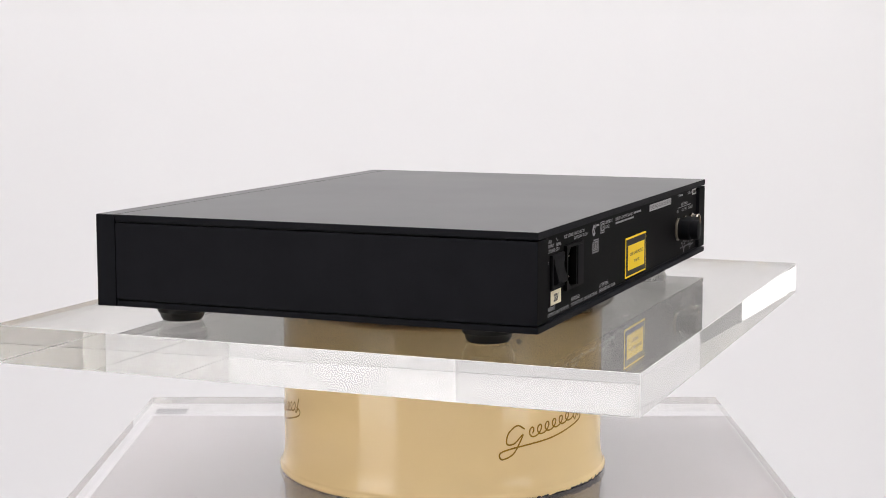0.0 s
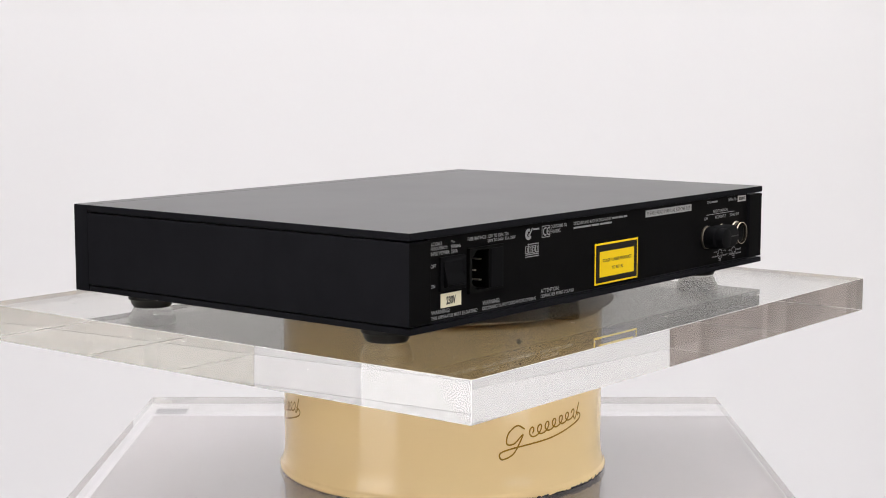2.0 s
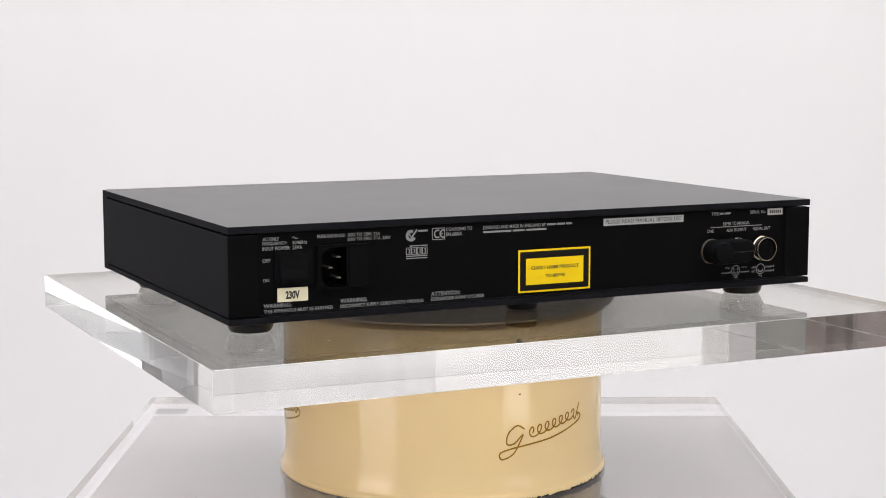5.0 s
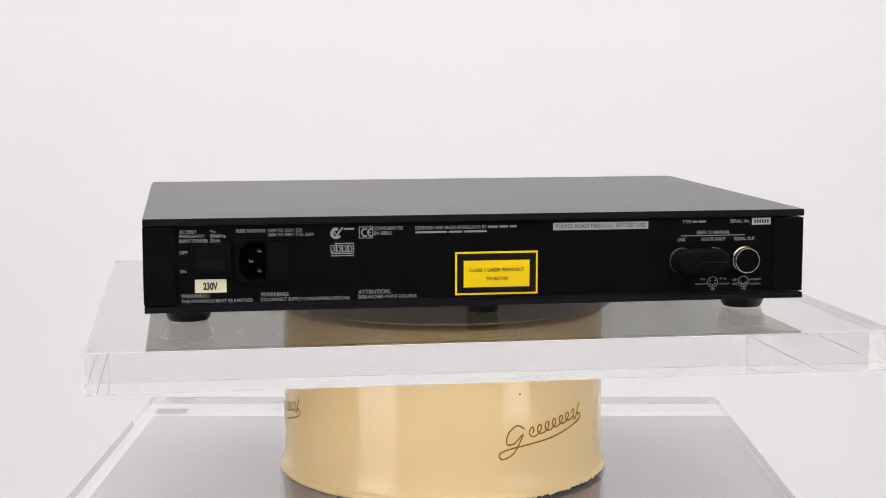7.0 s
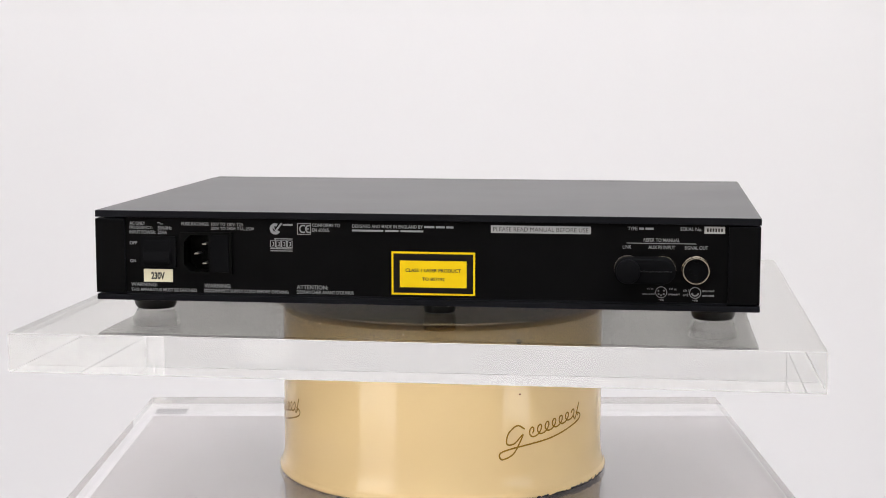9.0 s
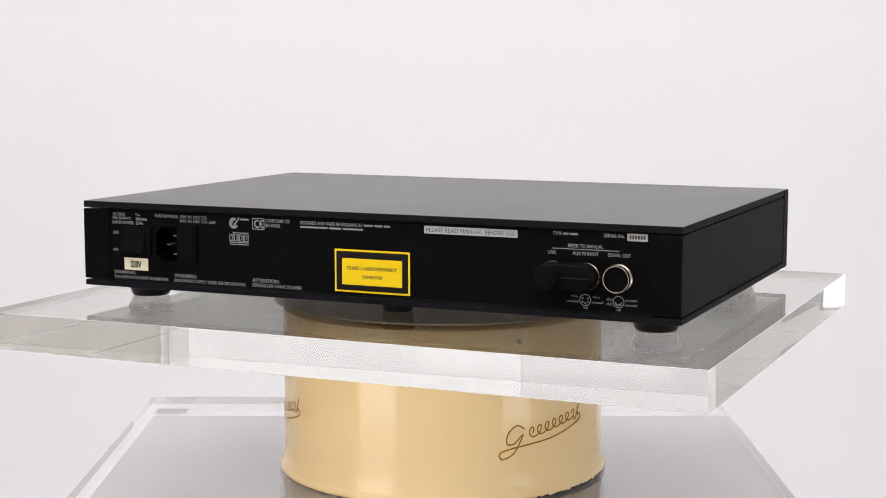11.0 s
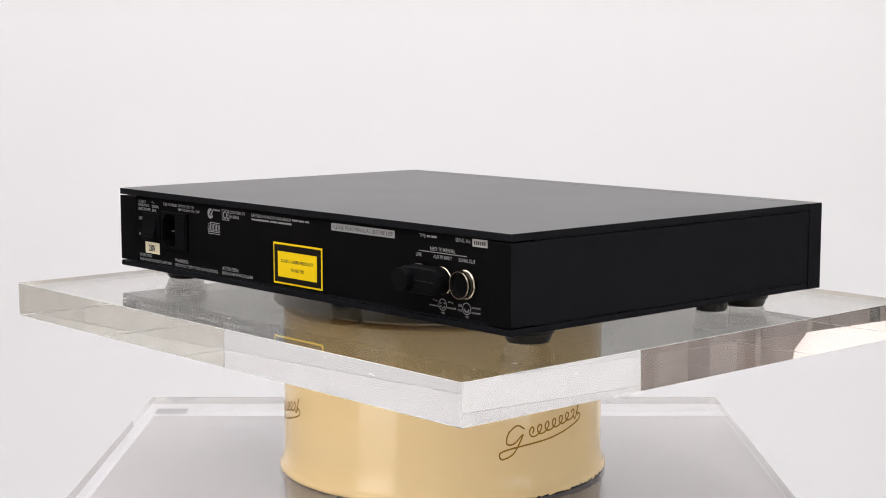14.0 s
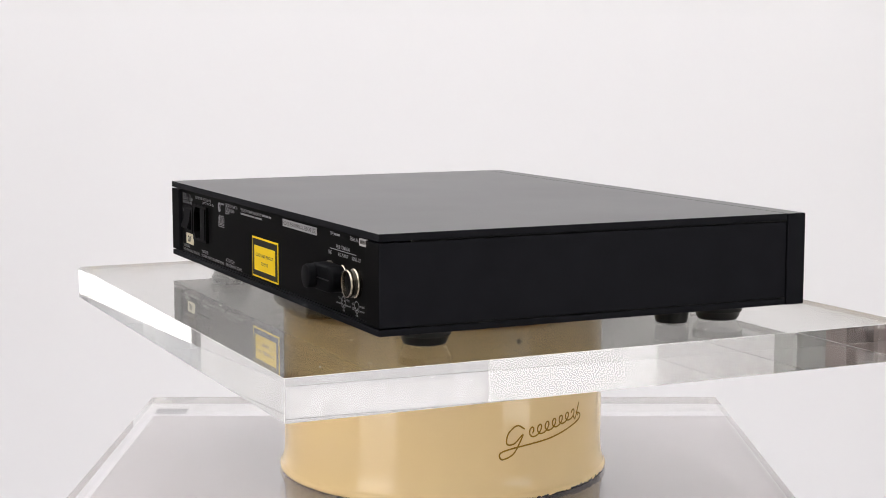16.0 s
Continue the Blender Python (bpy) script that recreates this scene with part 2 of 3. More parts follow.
def ceiling_fill():
    # unseen panel added overhead, reaching forward to brighten drum and plinth
    cl = new("ceiling_fill")
    part("frame", box(-2.05, 2.05, -2.2, 2.2, -0.03, 0.06, 0.01), M_WALL, cl)
    part("diffuser", box(-2.0, 2.0, -2.15, 2.15, -0.036, -0.031), M_GLOW_CEIL, cl, "glowing white diffuser")
    cl.location = (-0.2, -0.5, 2.84)
    tagged(cl, "large added ceiling fill panel, unseen, glowing white", "ceiling light")


studio()
# one softbox close on either side of the drum, turned towards it
softbox(-0.467, -0.540, 0.86, 104, 0.190, 0.19)
softbox(0.70, -0.60, 0.66, -105, 0.170, 0.30)
ceiling_fill()
# unseen cloth added to put brown reflections into the plate's sides
curtain(M_BROWN, 2.05, (-3.12, -0.35, 0), "brown cloth curtain in folds, unseen stand-in for brown reflected in the plate")
# added where the plate's sides reflect slate patches of an unseen room
curtain(M_SLATE, 0.85, (2.05, -1.70, 0), "mottled slate-grey curtain, unseen stand-in for patches reflected in the plate")
floor_lamp()


# ---------------------------------------------------------------- plinth, drum, turntable
ZS = ZP - 0.1292


def arrised_slab(name, b, bevel, mat):
    """A clear slab with sawn, lightly polished sides and narrow frosted bevels."""
    ob = part(name, box(*b, bevel, 1), mat)
    ob.data.materials.append(M_FROST)
    ob.data.materials.append(M_EDGE)
    for p in ob.data.polygons:
        if max(abs(c) for c in p.normal) < 0.99:
            p.material_index = 1
        elif abs(p.normal.z) < 0.5:
            p.material_index = 2
    return ob


def plinth():
    p = new("plinth")
    X0, X1, Y0, Y1 = -0.2588, 0.2415, -0.27, 0.2266
    ob = part("body", box(-0.250, 0.2430, -0.255, 0.1830, 0.0, ZS - 0.0335, 0.0015), M_PLINTH, p)
    tagged(p, "square grey painted plinth under a clear slab", "plinth")
    s = arrised_slab("acrylic_slab", (X0, X1, Y0, Y1, ZS - 0.033, ZS), 0.00013, M_SLAB)
    pad = part("pad", box(-0.251, -0.224, 0.1900, 0.2090, ZS - 0.0336, ZS - 0.0333), M_PAD)
    tagged(pad, "small grey pad between plinth and clear slab", "pad")
    s.visible_shadow = False
    tagged(s, "thick clear acrylic slab lying on the grey plinth", "slab")


def drum():
    d = new("drum")
    prof = [(0.1153, 0.0), (0.1195, 0.0), (0.1204, 0.0008), (0.1208, 0.0024), (0.1205, 0.0040), (0.1199, 0.0048), (0.1193, 0.0054), (0.1190, 0.0064),
            (0.1185, 0.0088), (0.1180, 0.0110), (0.1175, 0.0140), (0.1172, 0.0190), (0.1172, 0.0205), (0.1172, 0.045), (0.1172, 0.075), (0.1172, 0.0940), (0.1172, 0.0952), (0.1166, 0.0970), (0.1153, 0.0974)]
    part("shell", lathe(prof, 160), M_ENAMEL, d, smooth=True)
    d.location = (-0.0008, 0, ZS + 0.0005)
    tagged(d, "cream enamelled metal drum with gold emblem and chipped lower rim", "drum")
    # gold flourish: a loop, a running wave, a tall stroke and an underline, wrapped round the wall
    strokes = [smooth_path([(58, 51), (52, 53), (45.5, 47), (44.5, 40), (50, 40.5), (56.5, 47), (54, 41), (49, 33), (41, 29), (39.5, 33), (47, 36.5),
                            (62, 40.5), (80, 45), (98, 51.5), (110, 57), (112.5, 61), (107, 62.5)])]
    wave = []
    for i in range(121):
        t = i / 120
        a = t * 2 * math.pi * 6.5
        h = 3.9 * (1 - 0.2 * t)
        wave.append((61.5 + 43 * t + 2.9 * math.cos(a) + 0.35 * h * math.sin(a), 48.0 + 14.0 * t + h * math.sin(a)))
    strokes += [wave, smooth_path([(104, 60), (106, 58), (109, 64.5), (111, 69.5), (108.4, 63), (109.5, 60)])]
    for base in (0.0, -114.0, 123.0):
        bm = bmesh.new()
        for st in strokes:
            ribbon([(u / 1000, (w - 0.14 * (u - 44)) / 1000) for u, w in st], 0.0011, bm)
        for v in bm.verts:
            a = v.co.x / 0.1172 + radians(base)
            v.co = Vector((math.sin(a) * 0.11745, -math.cos(a) * 0.11745, v.co.z))
        part("emblem", bm, M_GOLD, d, "gold painted script flourish")
    # a small dark rivet high on the wall
    a = radians(25.9)
    rivet = part("rivet", lathe([(0.0019, -0.0005), (0.0019, 0.0005), (0.0015, 0.0007), (0.0010, 0.0003)], 24, axis="y"), M_RIVET, d, "small dark rivet", smooth=True)
    rivet.location = (math.sin(a) * 0.1172, -math.cos(a) * 0.1172, 0.0884)
    rivet.rotation_euler = (0, 0, a)
    a = radians(26.5)
    bm = bmesh.new()
    bmesh.ops.create_icosphere(bm, subdivisions=2, radius=0.0009, matrix=Matrix.Translation((math.sin(a) * 0.1172, -math.cos(a) * 0.1172, 0.0733)) @ Matrix.Diagonal((1, 0.5, 0.7, 1)))
    part("chip", bm, material("rust_chip", (0.30, 0.07, 0.035), 0.7, vary=0.3, scale=400), d, "rusty brown paint chip")


plinth()
drum()

table = part("turntable", lathe([(0.106, 0.0), (0.108, 0.0008), (0.1246, 0.0044), (0.1246, 0.0046)], 128), M_DISC, smooth=True)
tagged(table, "round pale metal turntable on the cream drum", "turntable")

plate = arrised_slab("acrylic_plate", (-0.2466, 0.2548, -0.2147, 0.2130, -0.0250, 0.0), 0.00014, M_ACRYLIC)
plate.visible_shadow = False
tagged(plate, "thick clear acrylic plate turning on the drum", "plate")


def dust():
    """Loose flecks and short scratches on the plate's upper face."""
    rng = random.Random(7)
    bm = bmesh.new()
    for i in range(34):
        x, y = rng.uniform(-0.235, 0.245), rng.uniform(-0.205, 0.205)
        w, l, a = rng.uniform(0.0003, 0.0010), rng.uniform(0.0005, 0.0036), rng.uniform(0, math.pi)
        m = Matrix.Translation((x, y, 0.0002)) @ Matrix.Rotation(a, 4, "Z") @ Matrix.Diagonal((l, w, 0.0003, 1))
        bmesh.ops.create_icosphere(bm, subdivisions=1, radius=0.6, matrix=m)
    for i in range(20):
        # scuffs on the four sides
        k, u, z = i % 4, rng.uniform(-0.22, 0.22), rng.uniform(-0.022, -0.003)
        x, y, a = ((u, -0.2148, 0), (0.2549, u * 0.9, 90), (u, 0.2131, 0), (-0.2467, u * 0.9, 90))[k]
        m = Matrix.Translation((x, y, z)) @ pose(0, 0, 0, 0, rng.uniform(-25, 25), a) @ Matrix.Diagonal((rng.uniform(0.0006, 0.004), 0.0001, 0.00022, 1))
        bmesh.ops.create_icosphere(bm, subdivisions=1, radius=0.6, matrix=m)
    # rubbed arcs on the underside, round the turntable
    for i in range(46):
        r, a, span = rng.uniform(0.085, 0.127), rng.uniform(0, 360), rng.uniform(6, 34)
        arcs = [(r * math.cos(radians(a + span * k / 8)), r * math.sin(radians(a + span * k / 8))) for k in range(9)]
        w = rng.uniform(0.0008, 0.0032)
        last = None
        for k, (x, y) in enumerate(arcs):
            q = 1 + (w / r) * math.sin(math.pi * (0.06 + 0.88 * k / 8))
            pair = (bm.verts.new((x, y, -0.0251)), bm.verts.new((x * q, y * q, -0.0251)))
            if last:
                bm.faces.new((last[0], last[1], pair[1], pair[0]))
            last = pair
    bm2 = bmesh.new()
    for i in range(26):
        x, y = rng.uniform(-0.24, 0.235), rng.uniform(-0.2, 0.21)
        m = Matrix.Translation((x, y, ZS + 0.0002)) @ Matrix.Rotation(rng.uniform(0, 3), 4, "Z") @ Matrix.Diagonal((rng.uniform(0.0005, 0.0014), 0.0006, 0.0003, 1))
        bmesh.ops.create_icosphere(bm2, subdivisions=1, radius=0.6, matrix=m)
    tagged(part("grit", bm2, M_PAD), "dark grit specks on the clear slab", "grit", kind="stuff")
    tagged(part("dust", bm, M_DUST, plate, "pale dust flecks and scratches"), kind="stuff")


dust()


# ---------------------------------------------------------------- the player
CX, CY = 0.0036, 0.0060       # centre of the player from the turning axis
W2, D2 = 0.216, 0.1504
YR = CY - D2 + 0.0027         # face of the rear panel


def mm(x):
    return x / 1000 + CX - 0.0002


def field(x0, z0, x1, z1):
    """A field on the rear panel in millimetres, from the player's middle and the plate."""
    k = CX * 1000 - 0.2
    return x0 + k, z0 - 0.25, x1 + k, z1 - 0.25


def words(text, x0, z0, x1, z1, parent, mat=None, y=None, bold=0.012, name="lettering"):
    f = field(x0, z0, x1, z1)
    return part(name, lettering_mesh(text, *f, (YR - 0.00012) if y is None else y, bold), mat or M_PRINT, parent)


def bar(x0, z0, x1, z1, parent, mat=None, y=None, name="printed_bar"):
    f = [v / 1000 for v in field(x0, z0, x1, z1)]
    yy = (YR - 0.0001) if y is None else y
    if mat is None:
        f[1], f[3] = f[1] + 0.0003, f[3] - 0.0003
    return part(name, box(f[0], f[2], yy - 0.00006, yy + 0.00006, f[1], f[3]), mat or M_PRINT, parent)


def label_plate(name, x0, z0, x1, z1, parent, mat, label, y=None, t=0.0003):
    f = [v / 1000 for v in field(x0, z0, x1, z1)]
    yy = YR if y is None else y
    return part(name, box(f[0], f[2], yy - t, yy - 0.00002, f[1], f[3]), mat, parent, label)


def strokes_part(name, lines, width, parent, mat=None, y=None):
    bm = bmesh.new()
    k = CX - 0.0002
    for st in lines:
        ribbon([(u / 1000 + k, w / 1000 - 0.00025) for u, w in st], width / 1000, bm, y=(YR - 0.00013) if y is None else y)
    return part(name, bm, mat or M_PRINT, parent)


def player():
    pl = new("cd_player")
    tagged(pl, "slim black metal compact disc player on the acrylic plate", "cd player")
    x0, x1, yb, yf = CX - W2, CX + W2, CY - D2, CY + D2
    part("chassis", box(x0 + 0.002, x1 - 0.002, YR + 0.0180, yf - 0.006, 0.0128, 0.0685), M_CORE, pl)
    lid = part("lid", box(x0 - 0.0009, x1, yb, yf - 0.0149, 0.0660, 0.0705, 0.0005), M_LID, pl, "satin black metal lid")
    lid.data.materials.append(M_BLACK)
    for p in lid.data.polygons:
        if p.normal.z < 0.9:
            p.material_index = 1
    base = part("base_plate", box(x0 - 0.0006, x1, yb, yf - 0.0149, 0.0109, 0.0147, 0.0004), M_BLACK, pl)
    base.data.materials.append(M_LID)
    for p in base.data.polygons:
        if p.normal.z < -0.9:
            p.material_index = 1
    for a, b in ((x0 - 0.0010, x0 + 0.0187), (x1 - 0.0200, x1 - 0.0003)):
        side = part("side_panel", box(a, b, yb + 0.0001, yf - 0.0149, 0.0158, 0.0649, 0.0004), M_BLACK, pl)
        side.data.materials.append(M_PANEL)
        for p in side.data.polygons:
            if p.normal.y < -0.9:
                p.material_index = 1
    front = part("front_panel", box(x0 - 0.0004, x1, yf - 0.0138, yf, 0.0106, 0.0704, 0.0006), M_BLACK, pl)
    front.data.materials.append(M_LID)
    for p in front.data.polygons:
        if p.normal.z > 0.9:
            p.material_index = 1
    c = [v / 1000 for v in field(-156.9, 30.6, -140.2, 55.0)]
    bm = bmesh.new()
    rows = []
    for yy in (YR, YR + 0.003):
        lo = [bm.verts.new((x, yy, z)) for x, z in ((x0 + 0.0187, 0.0149), (x1 - 0.0200, 0.0149), (x1 - 0.0200, 0.0658), (x0 + 0.0187, 0.0658))]
        li = [bm.verts.new((x, yy, z)) for x, z in ((c[0], c[1]), (c[2], c[1]), (c[2], c[3]), (c[0], c[3]))]
        for i in range(4):
            bm.faces.new((lo[i], lo[(i + 1) % 4], li[(i + 1) % 4], li[i]))
        rows.append((lo, li))
    for p, r in zip(*rows):
        for i in range(4):
            bm.faces.new((p[i], p[(i + 1) % 4], r[(i + 1) % 4], r[i]))
    part("rear_panel", bm, M_PANEL, pl, "matt black rear panel with pale printing")
    # thin lower lip of the rear panel
    part("lower_lip", box(x0 + 0.019, x1 - 0.0203, YR - 0.0012, YR, 0.0149, 0.0160, 0.0003), M_BLACK, pl)

    # feet
    big = [(0.0112, 0.0), (0.0128, 0.0004), (0.0139, 0.0022), (0.0146, 0.0046), (0.0160, 0.0060), (0.0162, 0.0111)]
    small = [(0.0092, 0.0), (0.0102, 0.0006), (0.0108, 0.0030), (0.0112, 0.0075), (0.0112, 0.0111)]
    for fx, fy, prof in ((-0.1895, -0.1098, big), (0.1885, -0.1092, big), (-0.1880, 0.1045, big), (0.1875, 0.1030, big),
                         (0.0068, -0.1059, small), (0.1868, 0.0675, small)):
        part("foot", lathe(prof, 48, at=(CX + fx, CY + fy, 0)), M_RUBBER, pl, "round black rubber foot", smooth=True)

    # power switch: a proud frame and a rocker whose lower half stands out
    f = [v / 1000 for v in field(-186.7, 33.2, -162.3, 53.8)]
    sw = part("power_switch", box(f[0], f[2], YR - 0.0018, YR, f[1], f[3], 0.0005), M_DRAWER, pl, "black rocker switch")
    f = [v / 1000 for v in field(-184.0, 35.4, -166.0, 51.4)]
    bm = bmesh.new()
    side = [(0.0, f[1]), (0.0040, f[1] + 0.0004), (0.0050, f[1] + 0.0016), (0.0048, f[1] + 0.0034), (0.0030, f[1] + 0.0085), (0.0021, f[3] - 0.0005), (0.0018, f[3]), (0.0, f[3])]
    a = [bm.verts.new((f[0], YR - d, z)) for d, z in side]
    b = [bm.verts.new((f[2], YR - d, z)) for d, z in side]
    for i in range(len(side)):
        bm.faces.new((a[i], a[(i + 1) % len(side)], b[(i + 1) % len(side)], b[i]))
    bm.faces.new(a)
    bm.faces.new(b)
    bmesh.ops.bevel(bm, geom=bm.edges[:], offset=0.0004, segments=2, affect="EDGES")
    part("rocker", bm, M_DRAWER, sw)

    # mains inlet with three pins and a fuse drawer
    f = [v / 1000 for v in field(-159.4, 29.1, -124.5, 56.7)]
    c = [v / 1000 for v in field(-156.9, 30.6, -140.2, 55.0)]
    outer = [(f[0], f[1]), (f[2], f[1]), (f[2], f[3]), (f[0], f[3])]
    k = 0.0048
    inner = [(c[0], c[1] + k), (c[0] + k, c[1]), (c[2], c[1]), (c[2], c[3]), (c[0] + k, c[3]), (c[0], c[3] - k)]
    bm = bmesh.new()
    yo, yi = YR - 0.0022, YR + 0.0140
    lo = [bm.verts.new((x, yo, z)) for x, z in outer]
    li = [bm.verts.new((x, yo, z)) for x, z in inner]
    eds = [bm.edges.new((l[i], l[(i + 1) % len(l)])) for l in (lo, li) for i in range(len(l))]
    bmesh.ops.triangle_fill(bm, edges=eds, use_beauty=True)
    lb = [bm.verts.new((x, YR, z)) for x, z in outer]
    ld = [bm.verts.new((x, yi, z)) for x, z in inner]
    for p, r in ((lo, lb), (li, ld)):
        for i in range(len(p)):
            bm.faces.new((p[i], p[(i + 1) % len(p)], r[(i + 1) % len(p)], r[i]))
    bm.faces.new(ld)
    inlet = part("mains_inlet", bm, M_CAVITY, pl, "black mains inlet with three metal pins")
    for px, pz in ((-143.2, 48.6), (-148.6, 42.2), (-143.2, 35.8)):
        g = [v / 1000 for v in field(px - 2.2, pz - 0.4, px + 0.6, pz + 0.4)]
        part("pin", box(g[0], g[2], YR + 0.0015, YR + 0.0140, g[1], g[3], 0.0002), M_PIN, inlet, "bright metal pin")
    g = [v / 1000 for v in field(-138.6, 30.6, -126.4, 55.0)]
    part("fuse_drawer", box(g[0], g[2], YR - 0.0028, YR - 0.0021, g[1], g[3], 0.0003), M_DRAWER, inlet)

    # voltage label, laser label, notice and serial strips
    v = label_plate("voltage_label", -184.9, 23.3, -165.2, 31.8, pl, M_CREAM_LABEL, "cream paper label with black figures")
    words("230V", -179.8, 24.9, -170.6, 29.9, v, M_INK, YR - 0.0004, 0.045)
    y = label_plate("laser_label", -18.8, 17.9, 35.7, 46.1, pl, M_YELLOW, "yellow and black laser warning label")
    label_plate("label_border", -17.5, 19.2, 34.4, 44.8, y, M_LABEL_BLACK, "black border", YR - 0.0003, 0.0002)
    label_plate("label_field", -13.3, 22.9, 30.2, 40.3, y, M_YELLOW, "yellow field", YR - 0.0005, 0.0002)
    words("CLASS 1 LASER PRODUCT", -9.6, 32.9, 26.6, 35.2, y, M_INK, YR - 0.00082, 0.02)
    words("TO BS7192", 1.3, 27.3, 16.0, 29.5, y, M_INK, YR - 0.00082, 0.02)
    n = label_plate("notice_label", 45.8, 59.1, 109.7, 63.9, pl, M_SILVER, "silver strip label with dark lettering")
    words("PLEASE READ MANUAL BEFORE USE", 47.4, 60.2, 108.0, 62.9, n, M_INK, YR - 0.0004, 0.0)
    s = label_plate("serial_label", 180.9, 60.5, 193.7, 65.0, pl, M_WHITE_LABEL, "small white label with dark bars")
    for i in range(6):
        bar(182.4 + 1.75 * i, 61.7, 183.5 + 1.75 * i, 63.9, s, M_INK, YR - 0.00042)

    # printed words
    for t in (("AC ONLY", -193.9, 60.9, -183.4, 63.2), ("FREQUENCY:", -194.0, 58.1, -178.4, 60.3), ("50/60Hz", -174.8, 58.1, -165.3, 60.3),
              ("INPUT POWER:", -194.1, 55.1, -176.3, 57.4), ("25VA", -174.8, 55.1, -168.6, 57.4), ("OFF", -194.2, 47.9, -189.1, 50.2),
              ("ON", -194.1, 36.0, -190.1, 38.1), ("WARNING:", -193.8, 20.1, -175.9, 22.7), ("THIS APPARATUS MUST BE EARTHED", -193.8, 16.9, -148.9, 19.1),
              ("WARNING:", -143.8, 20.0, -125.9, 22.7), ("DISCONNECT SUPPLY CORD BEFORE OPENING", -143.8, 16.9, -87.2, 19.1),
              ("FUSE RATINGS:", -158.7, 61.0, -140.2, 63.2), ("100V TO 120V: T2A", -138.4, 61.0, -116.9, 63.2), ("200V TO 240V: T1A, 250V", -138.8, 58.0, -109.7, 60.3),
              ("CONFORMS TO", -71.1, 61.2, -52.6, 63.5), ("EN 60065.", -71.1, 58.0, -59.5, 60.4), ("DESIGNED AND MADE IN ENGLAND BY", -44.6, 61.0, 1.7, 63.3),
              ("ATTENTION:", -81.7, 20.2, -60.9, 22.9), ("DEBRANCHER AVANT D'OUVRIR", -81.7, 17.1, -43.7, 19.5), ("TYPE:", 133.0, 62.0, 139.2, 64.3),
              ("SERIAL No.", 165.9, 62.0, 179.4, 64.4), ("REFER TO MANUAL", 143.0, 54.8, 165.7, 57.1), ("LINK", 129.9, 50.2, 135.4, 52.5),
              ("AUX PS INPUT", 146.0, 50.2, 162.8, 52.5), ("SIGNAL OUT", 168.7, 50.2, 183.3, 52.5),
              ("+V in", 145.3, 24.0, 149.5, 25.6), ("+V in", 159.2, 24.0, 164.0, 25.6), ("unused", 142.4, 20.9, 150.3, 22.4), ("unused", 158.8, 20.9, 166.0, 22.4),
              ("-ve", 152.8, 17.1, 156.2, 18.5), ("ch1", 168.2, 23.3, 171.6, 25.0), ("unused", 180.2, 23.3, 187.6, 25.0), ("ch2", 168.2, 20.4, 171.6, 22.1),
              ("unused", 180.2, 20.4, 187.6, 21.9), ("-ve", 174.2, 17.1, 177.5, 18.5)):
        words(t[0], *t[1:], pl)
    # names, codes and the address as plain bars
    for b in ((2.6, 61.2, 9.2, 63.1), (10.2, 61.2, 16.0, 63.1), (17.0, 61.2, 21.6, 63.1), (-44.6, 58.4, -24.2, 60.2), (-22.9, 58.4, -14.2, 60.2),
              (-12.9, 58.4, 2.0, 60.2), (-90.6, 61.5, -84.0, 63.2), (139.9, 62.2, 143.2, 64.1), (144.0, 62.2, 149.1, 64.1)):
        bar(*b, pl)
    strokes_part("printed_line", [[(132.4, 53.85), (175.9, 53.85)]], 0.5, pl)
    strokes_part("mains_symbol", [[(-175.1 + 3.7 * i / 16, 62.2 + 0.7 * math.sin(i / 16 * 2 * math.pi)) for i in range(17)]], 0.4, pl)

    # approval marks and format mark as plain shapes
    tick = strokes_part("approval_mark", [arc(-95.6, 59.6, 2.75, 62, 330, 30)], 1.9, pl)
    strokes_part("tick", [[(-96.9, 60.9), (-95.4, 58.2), (-91.4, 63.3)]], 1.2, tick)
    strokes_part("frame_mark", [[(-81, 56.3), (-71.9, 56.3)], [(-81, 63.4), (-71.9, 63.4)], [(-80.8, 56.1), (-80.8, 63.6)], [(-72.1, 56.1), (-72.1, 63.6)]], 0.5, pl)
    strokes_part("arc_mark", [arc(-77.0, 59.85, 2.3, 60, 300), arc(-73.0, 59.85, 2.3, 70, 290, 20), [(-75.3, 59.85), (-73.4, 59.85)]], 0.95, pl)
    mark = [[(-99.0, 46.6), (-84.2, 46.6)], [(-96.5, 53.1), (-84.2, 53.1)]]
    for k in range(4):
        xx = -98.9 + 3.75 * k
        mark.append([(xx, 47.6), (xx + 3.2, 47.6), (xx + 3.2, 51.9), (xx, 51.9), (xx, 47.6)])
        mark.append([(xx + 1.1, 48.6), (xx + 2.1, 48.6), (xx + 2.1, 50.9), (xx + 1.1, 50.9)])
    mark.append([(-95.7, 51.9), (-95.7, 53.6)])
    mark.append([(-99.0, 45.2), (-84.2, 45.2)])
    strokes_part("format_mark", mark, 0.6, pl)

    # pin diagrams
    for cx in (154.5, 175.8):
        lines = [arc(cx, 22.7, 3.5, 0, 360, 32)]
        for a in (200, 235, 270, 305, 340) if cx > 160 else (30, 150, 215, 270, 325):
            px, pz = cx + 2.0 * math.cos(radians(a)), 22.7 + 2.0 * math.sin(radians(a))
            lines.append(arc(px, pz, 0.35, 0, 360, 10))
        strokes_part("pin_diagram", lines, 0.5, pl)

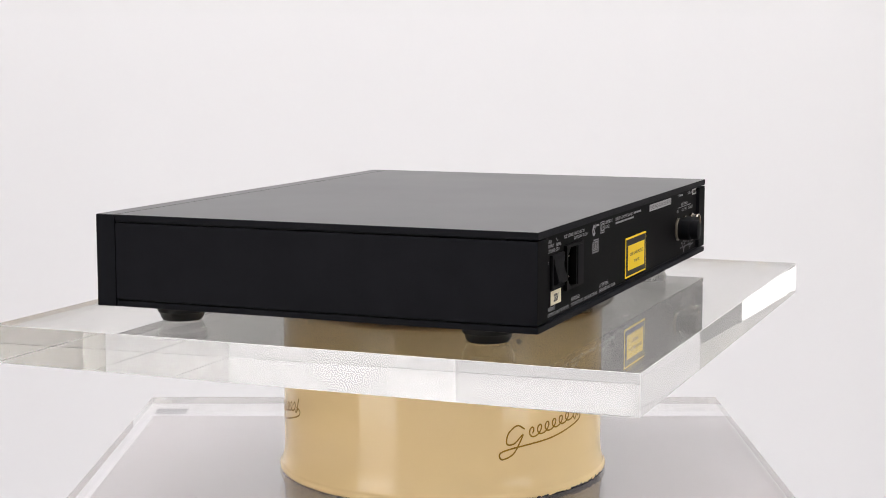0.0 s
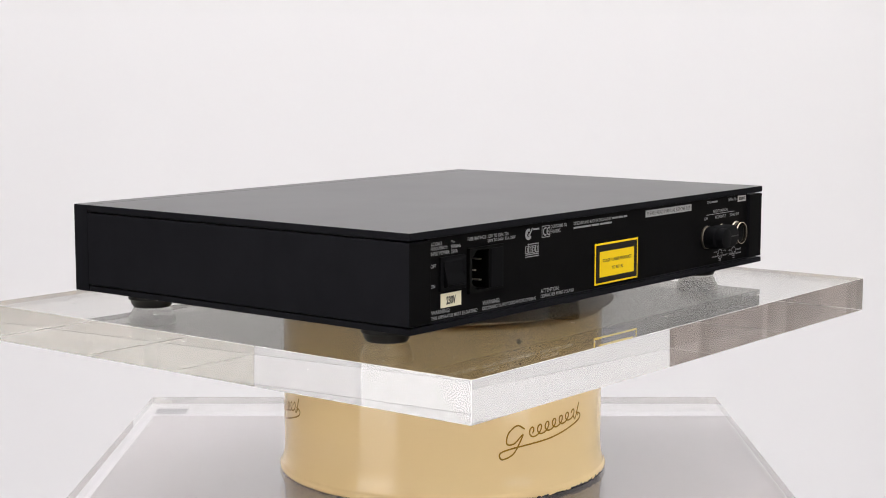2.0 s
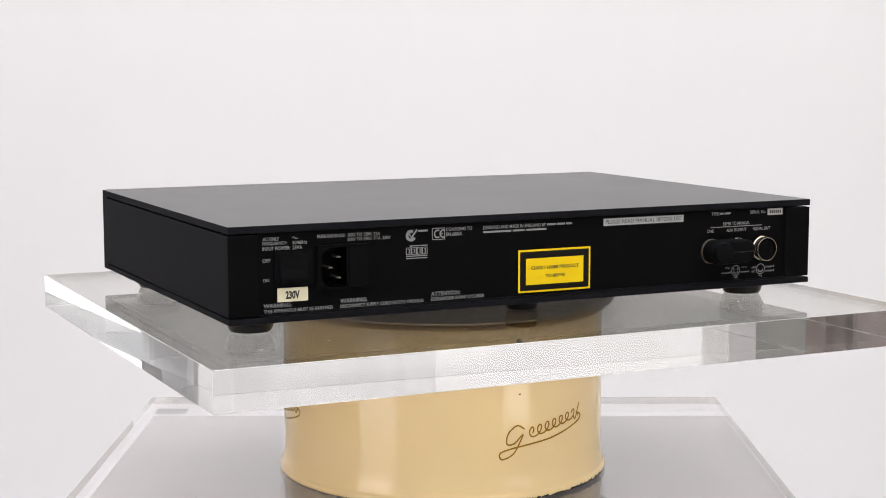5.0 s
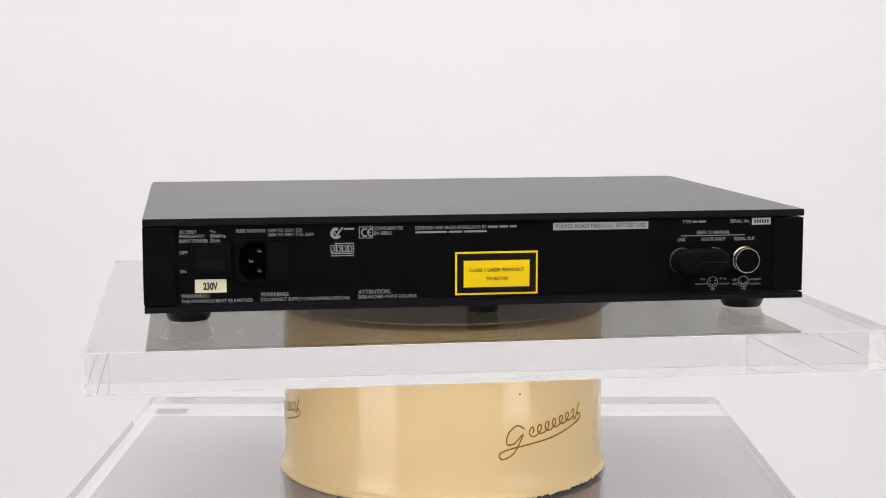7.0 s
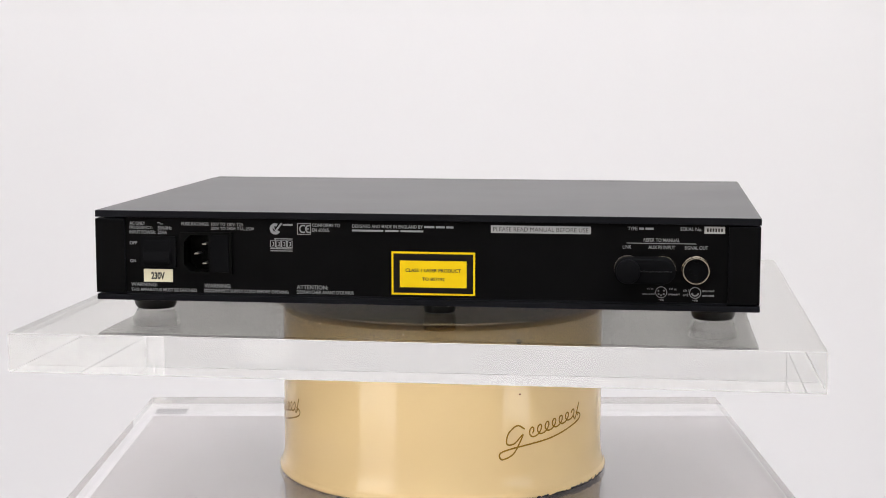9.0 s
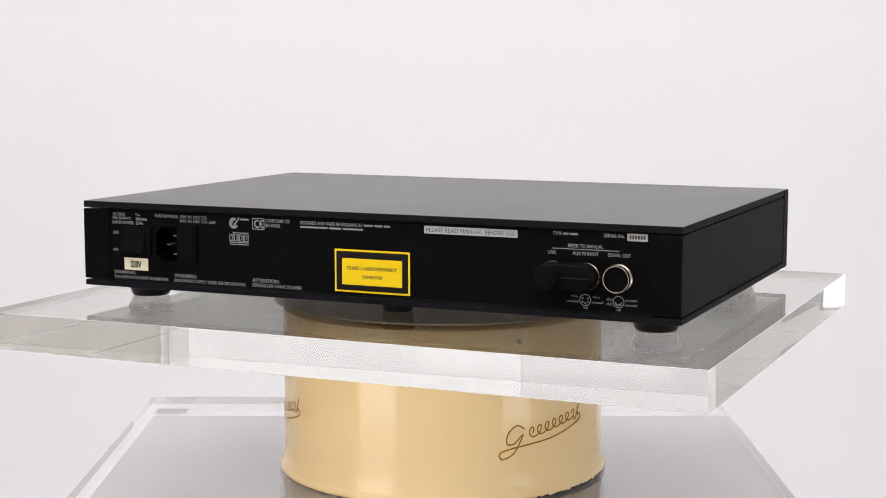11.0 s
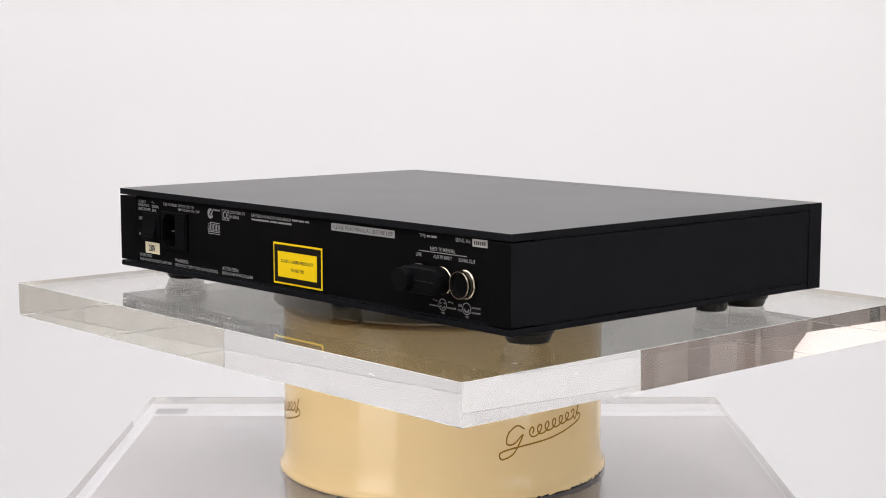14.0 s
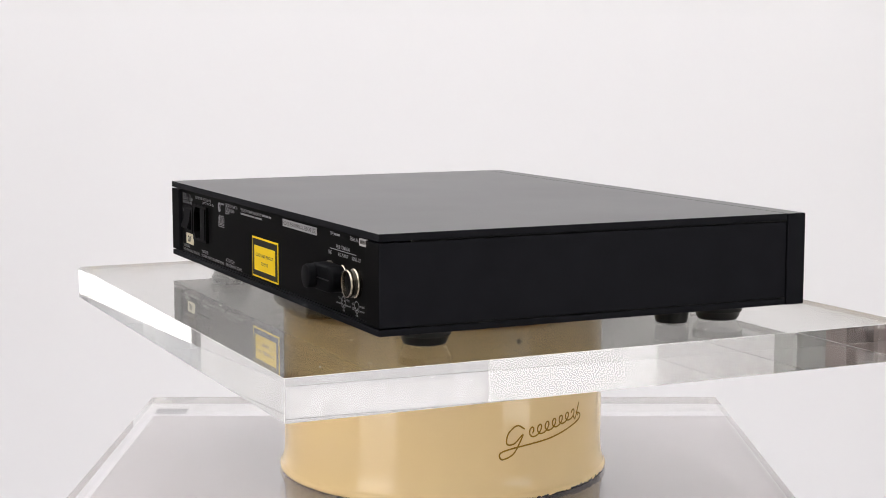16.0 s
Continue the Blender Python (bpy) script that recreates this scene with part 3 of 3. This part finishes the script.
    # round sockets: bright collars on the panel
    for cx, name, metal in ((133.2, "link_socket", M_DULL), (155.2, "supply_socket", M_NICKEL)):
        so = part(name, lathe([(0.0087, 0.0), (0.0087, 0.0014), (0.0083, 0.0019), (0.0074, 0.0019), (0.0074, 0.0)], 56, at=(mm(cx), YR, 0.0371), axis="y"),
                  metal, pl, "nickel round socket collar", smooth=True)
    so = part("signal_socket", lathe([(0.0090, 0.0), (0.0090, 0.0020), (0.0084, 0.0027), (0.0076, 0.0029), (0.0076, 0.0)], 64, at=(mm(176.0), YR, 0.0371), axis="y"),
              M_NICKEL, pl, "round output socket with a bright nickel rim", smooth=True)
    barrel = [(0.0070, 0.0)]
    for i in range(3):
        barrel += [(0.0078, 0.0022 + 0.0008 * i), (0.0080, 0.0026 + 0.0008 * i)]
    barrel += [(0.0078, 0.0046), (0.0076, 0.0046), (0.0070, 0.0)]
    part("barrel", lathe(barrel, 56, at=(mm(176.0), YR, 0.0371), axis="y", cap=False), M_THREAD, so, "dark threaded barrel", smooth=True)
    part("rim", lathe([(0.0076, 0.0046), (0.0084, 0.0048), (0.0086, 0.0053), (0.0086, 0.0064), (0.0083, 0.0070), (0.0078, 0.0070), (0.0077, 0.0064), (0.0076, 0.0046)], 64,
                      at=(mm(176.0), YR, 0.0371), axis="y", cap=False), M_NICKEL, so, "bright nickel rim", smooth=True)
    part("insert", lathe([(0.0076, 0.0), (0.0076, 0.0042), (0.0072, 0.0046)], 48, at=(mm(176.0), YR, 0.0371), axis="y"), M_DRAWER, so, "black plastic insert", smooth=True)
    for a in (180, 225, 270, 315, 0):
        px, pz = 176.0 + 3.6 * math.cos(radians(a)), 37.1 + 3.6 * math.sin(radians(a))
        part("contact", lathe([(0.0009, 0.0), (0.0009, 0.0003), (0.0005, 0.0003)], 12, at=(mm(px), YR - 0.0046, pz / 1000), axis="y"), M_CAVITY, so)
    part("key", box(mm(174.8), mm(177.2), YR - 0.0064, YR - 0.0044, 0.0420, 0.0441, 0.0003), M_CAVITY, so)

    # link plug: a rounded black bridge across two sockets with a round stub
    a, b = mm(133.2) * 1000, mm(155.2) * 1000
    st = [(x, z) for x, z in arc(a, 37.1, 8.2, 90, 270, 20)] + [(x, z) for x, z in arc(b, 37.1, 8.2, -90, 90, 20)]
    bm = bmesh.new()
    layers = []
    for d, sc in ((0.0019, 1.0), (0.0100, 1.0), (0.0112, 0.95), (0.0118, 0.86)):
        layers.append([bm.verts.new((((x - (a + b) / 2) * sc + (a + b) / 2) / 1000, YR - d, (37.1 + (z - 37.1) * sc) / 1000)) for x, z in st])
    for p, r in zip(layers, layers[1:]):
        for i in range(len(p)):
            bm.faces.new((p[i], p[(i + 1) % len(p)], r[(i + 1) % len(p)], r[i]))
    bm.faces.new(layers[0])
    bm.faces.new(layers[-1])
    lp = part("link_plug", bm, M_DRAWER, pl, "black plastic link plug bridging two sockets", smooth=True)
    part("stub", lathe([(0.0076, 0.0), (0.0076, 0.0040), (0.0072, 0.0052), (0.0056, 0.0058)], 48, at=(mm(133.6), YR - 0.0117, 0.0371), axis="y"), M_DRAWER, lp, smooth=True)
    part("rib", box(mm(141), mm(161), YR - 0.0124, YR - 0.0117, 0.0367, 0.0374, 0.0002), M_PLASTIC, lp)
    return pl


cd = player()


def angle(t):
    """Turn of the table in degrees at t seconds."""
    u = t / 8.0
    return 68.082 - 64.682 * u - 7.437 * u ** 2 + 6.3615 * u ** 3 - 1.5393 * u ** 4


def motions():
    times = [i * 0.25 for i in range(65)]
    walk(cd, [(t, pose(0, 0, ZP + 0.0003, 0, 0, angle(t))) for t in times])
    walk(plate, [(t, pose(0, 0, ZP, 0, 0, angle(t))) for t in times])
    walk(table, [(t, pose(0, 0, ZP - 0.0299, 0, 0, angle(t))) for t in times])


motions()
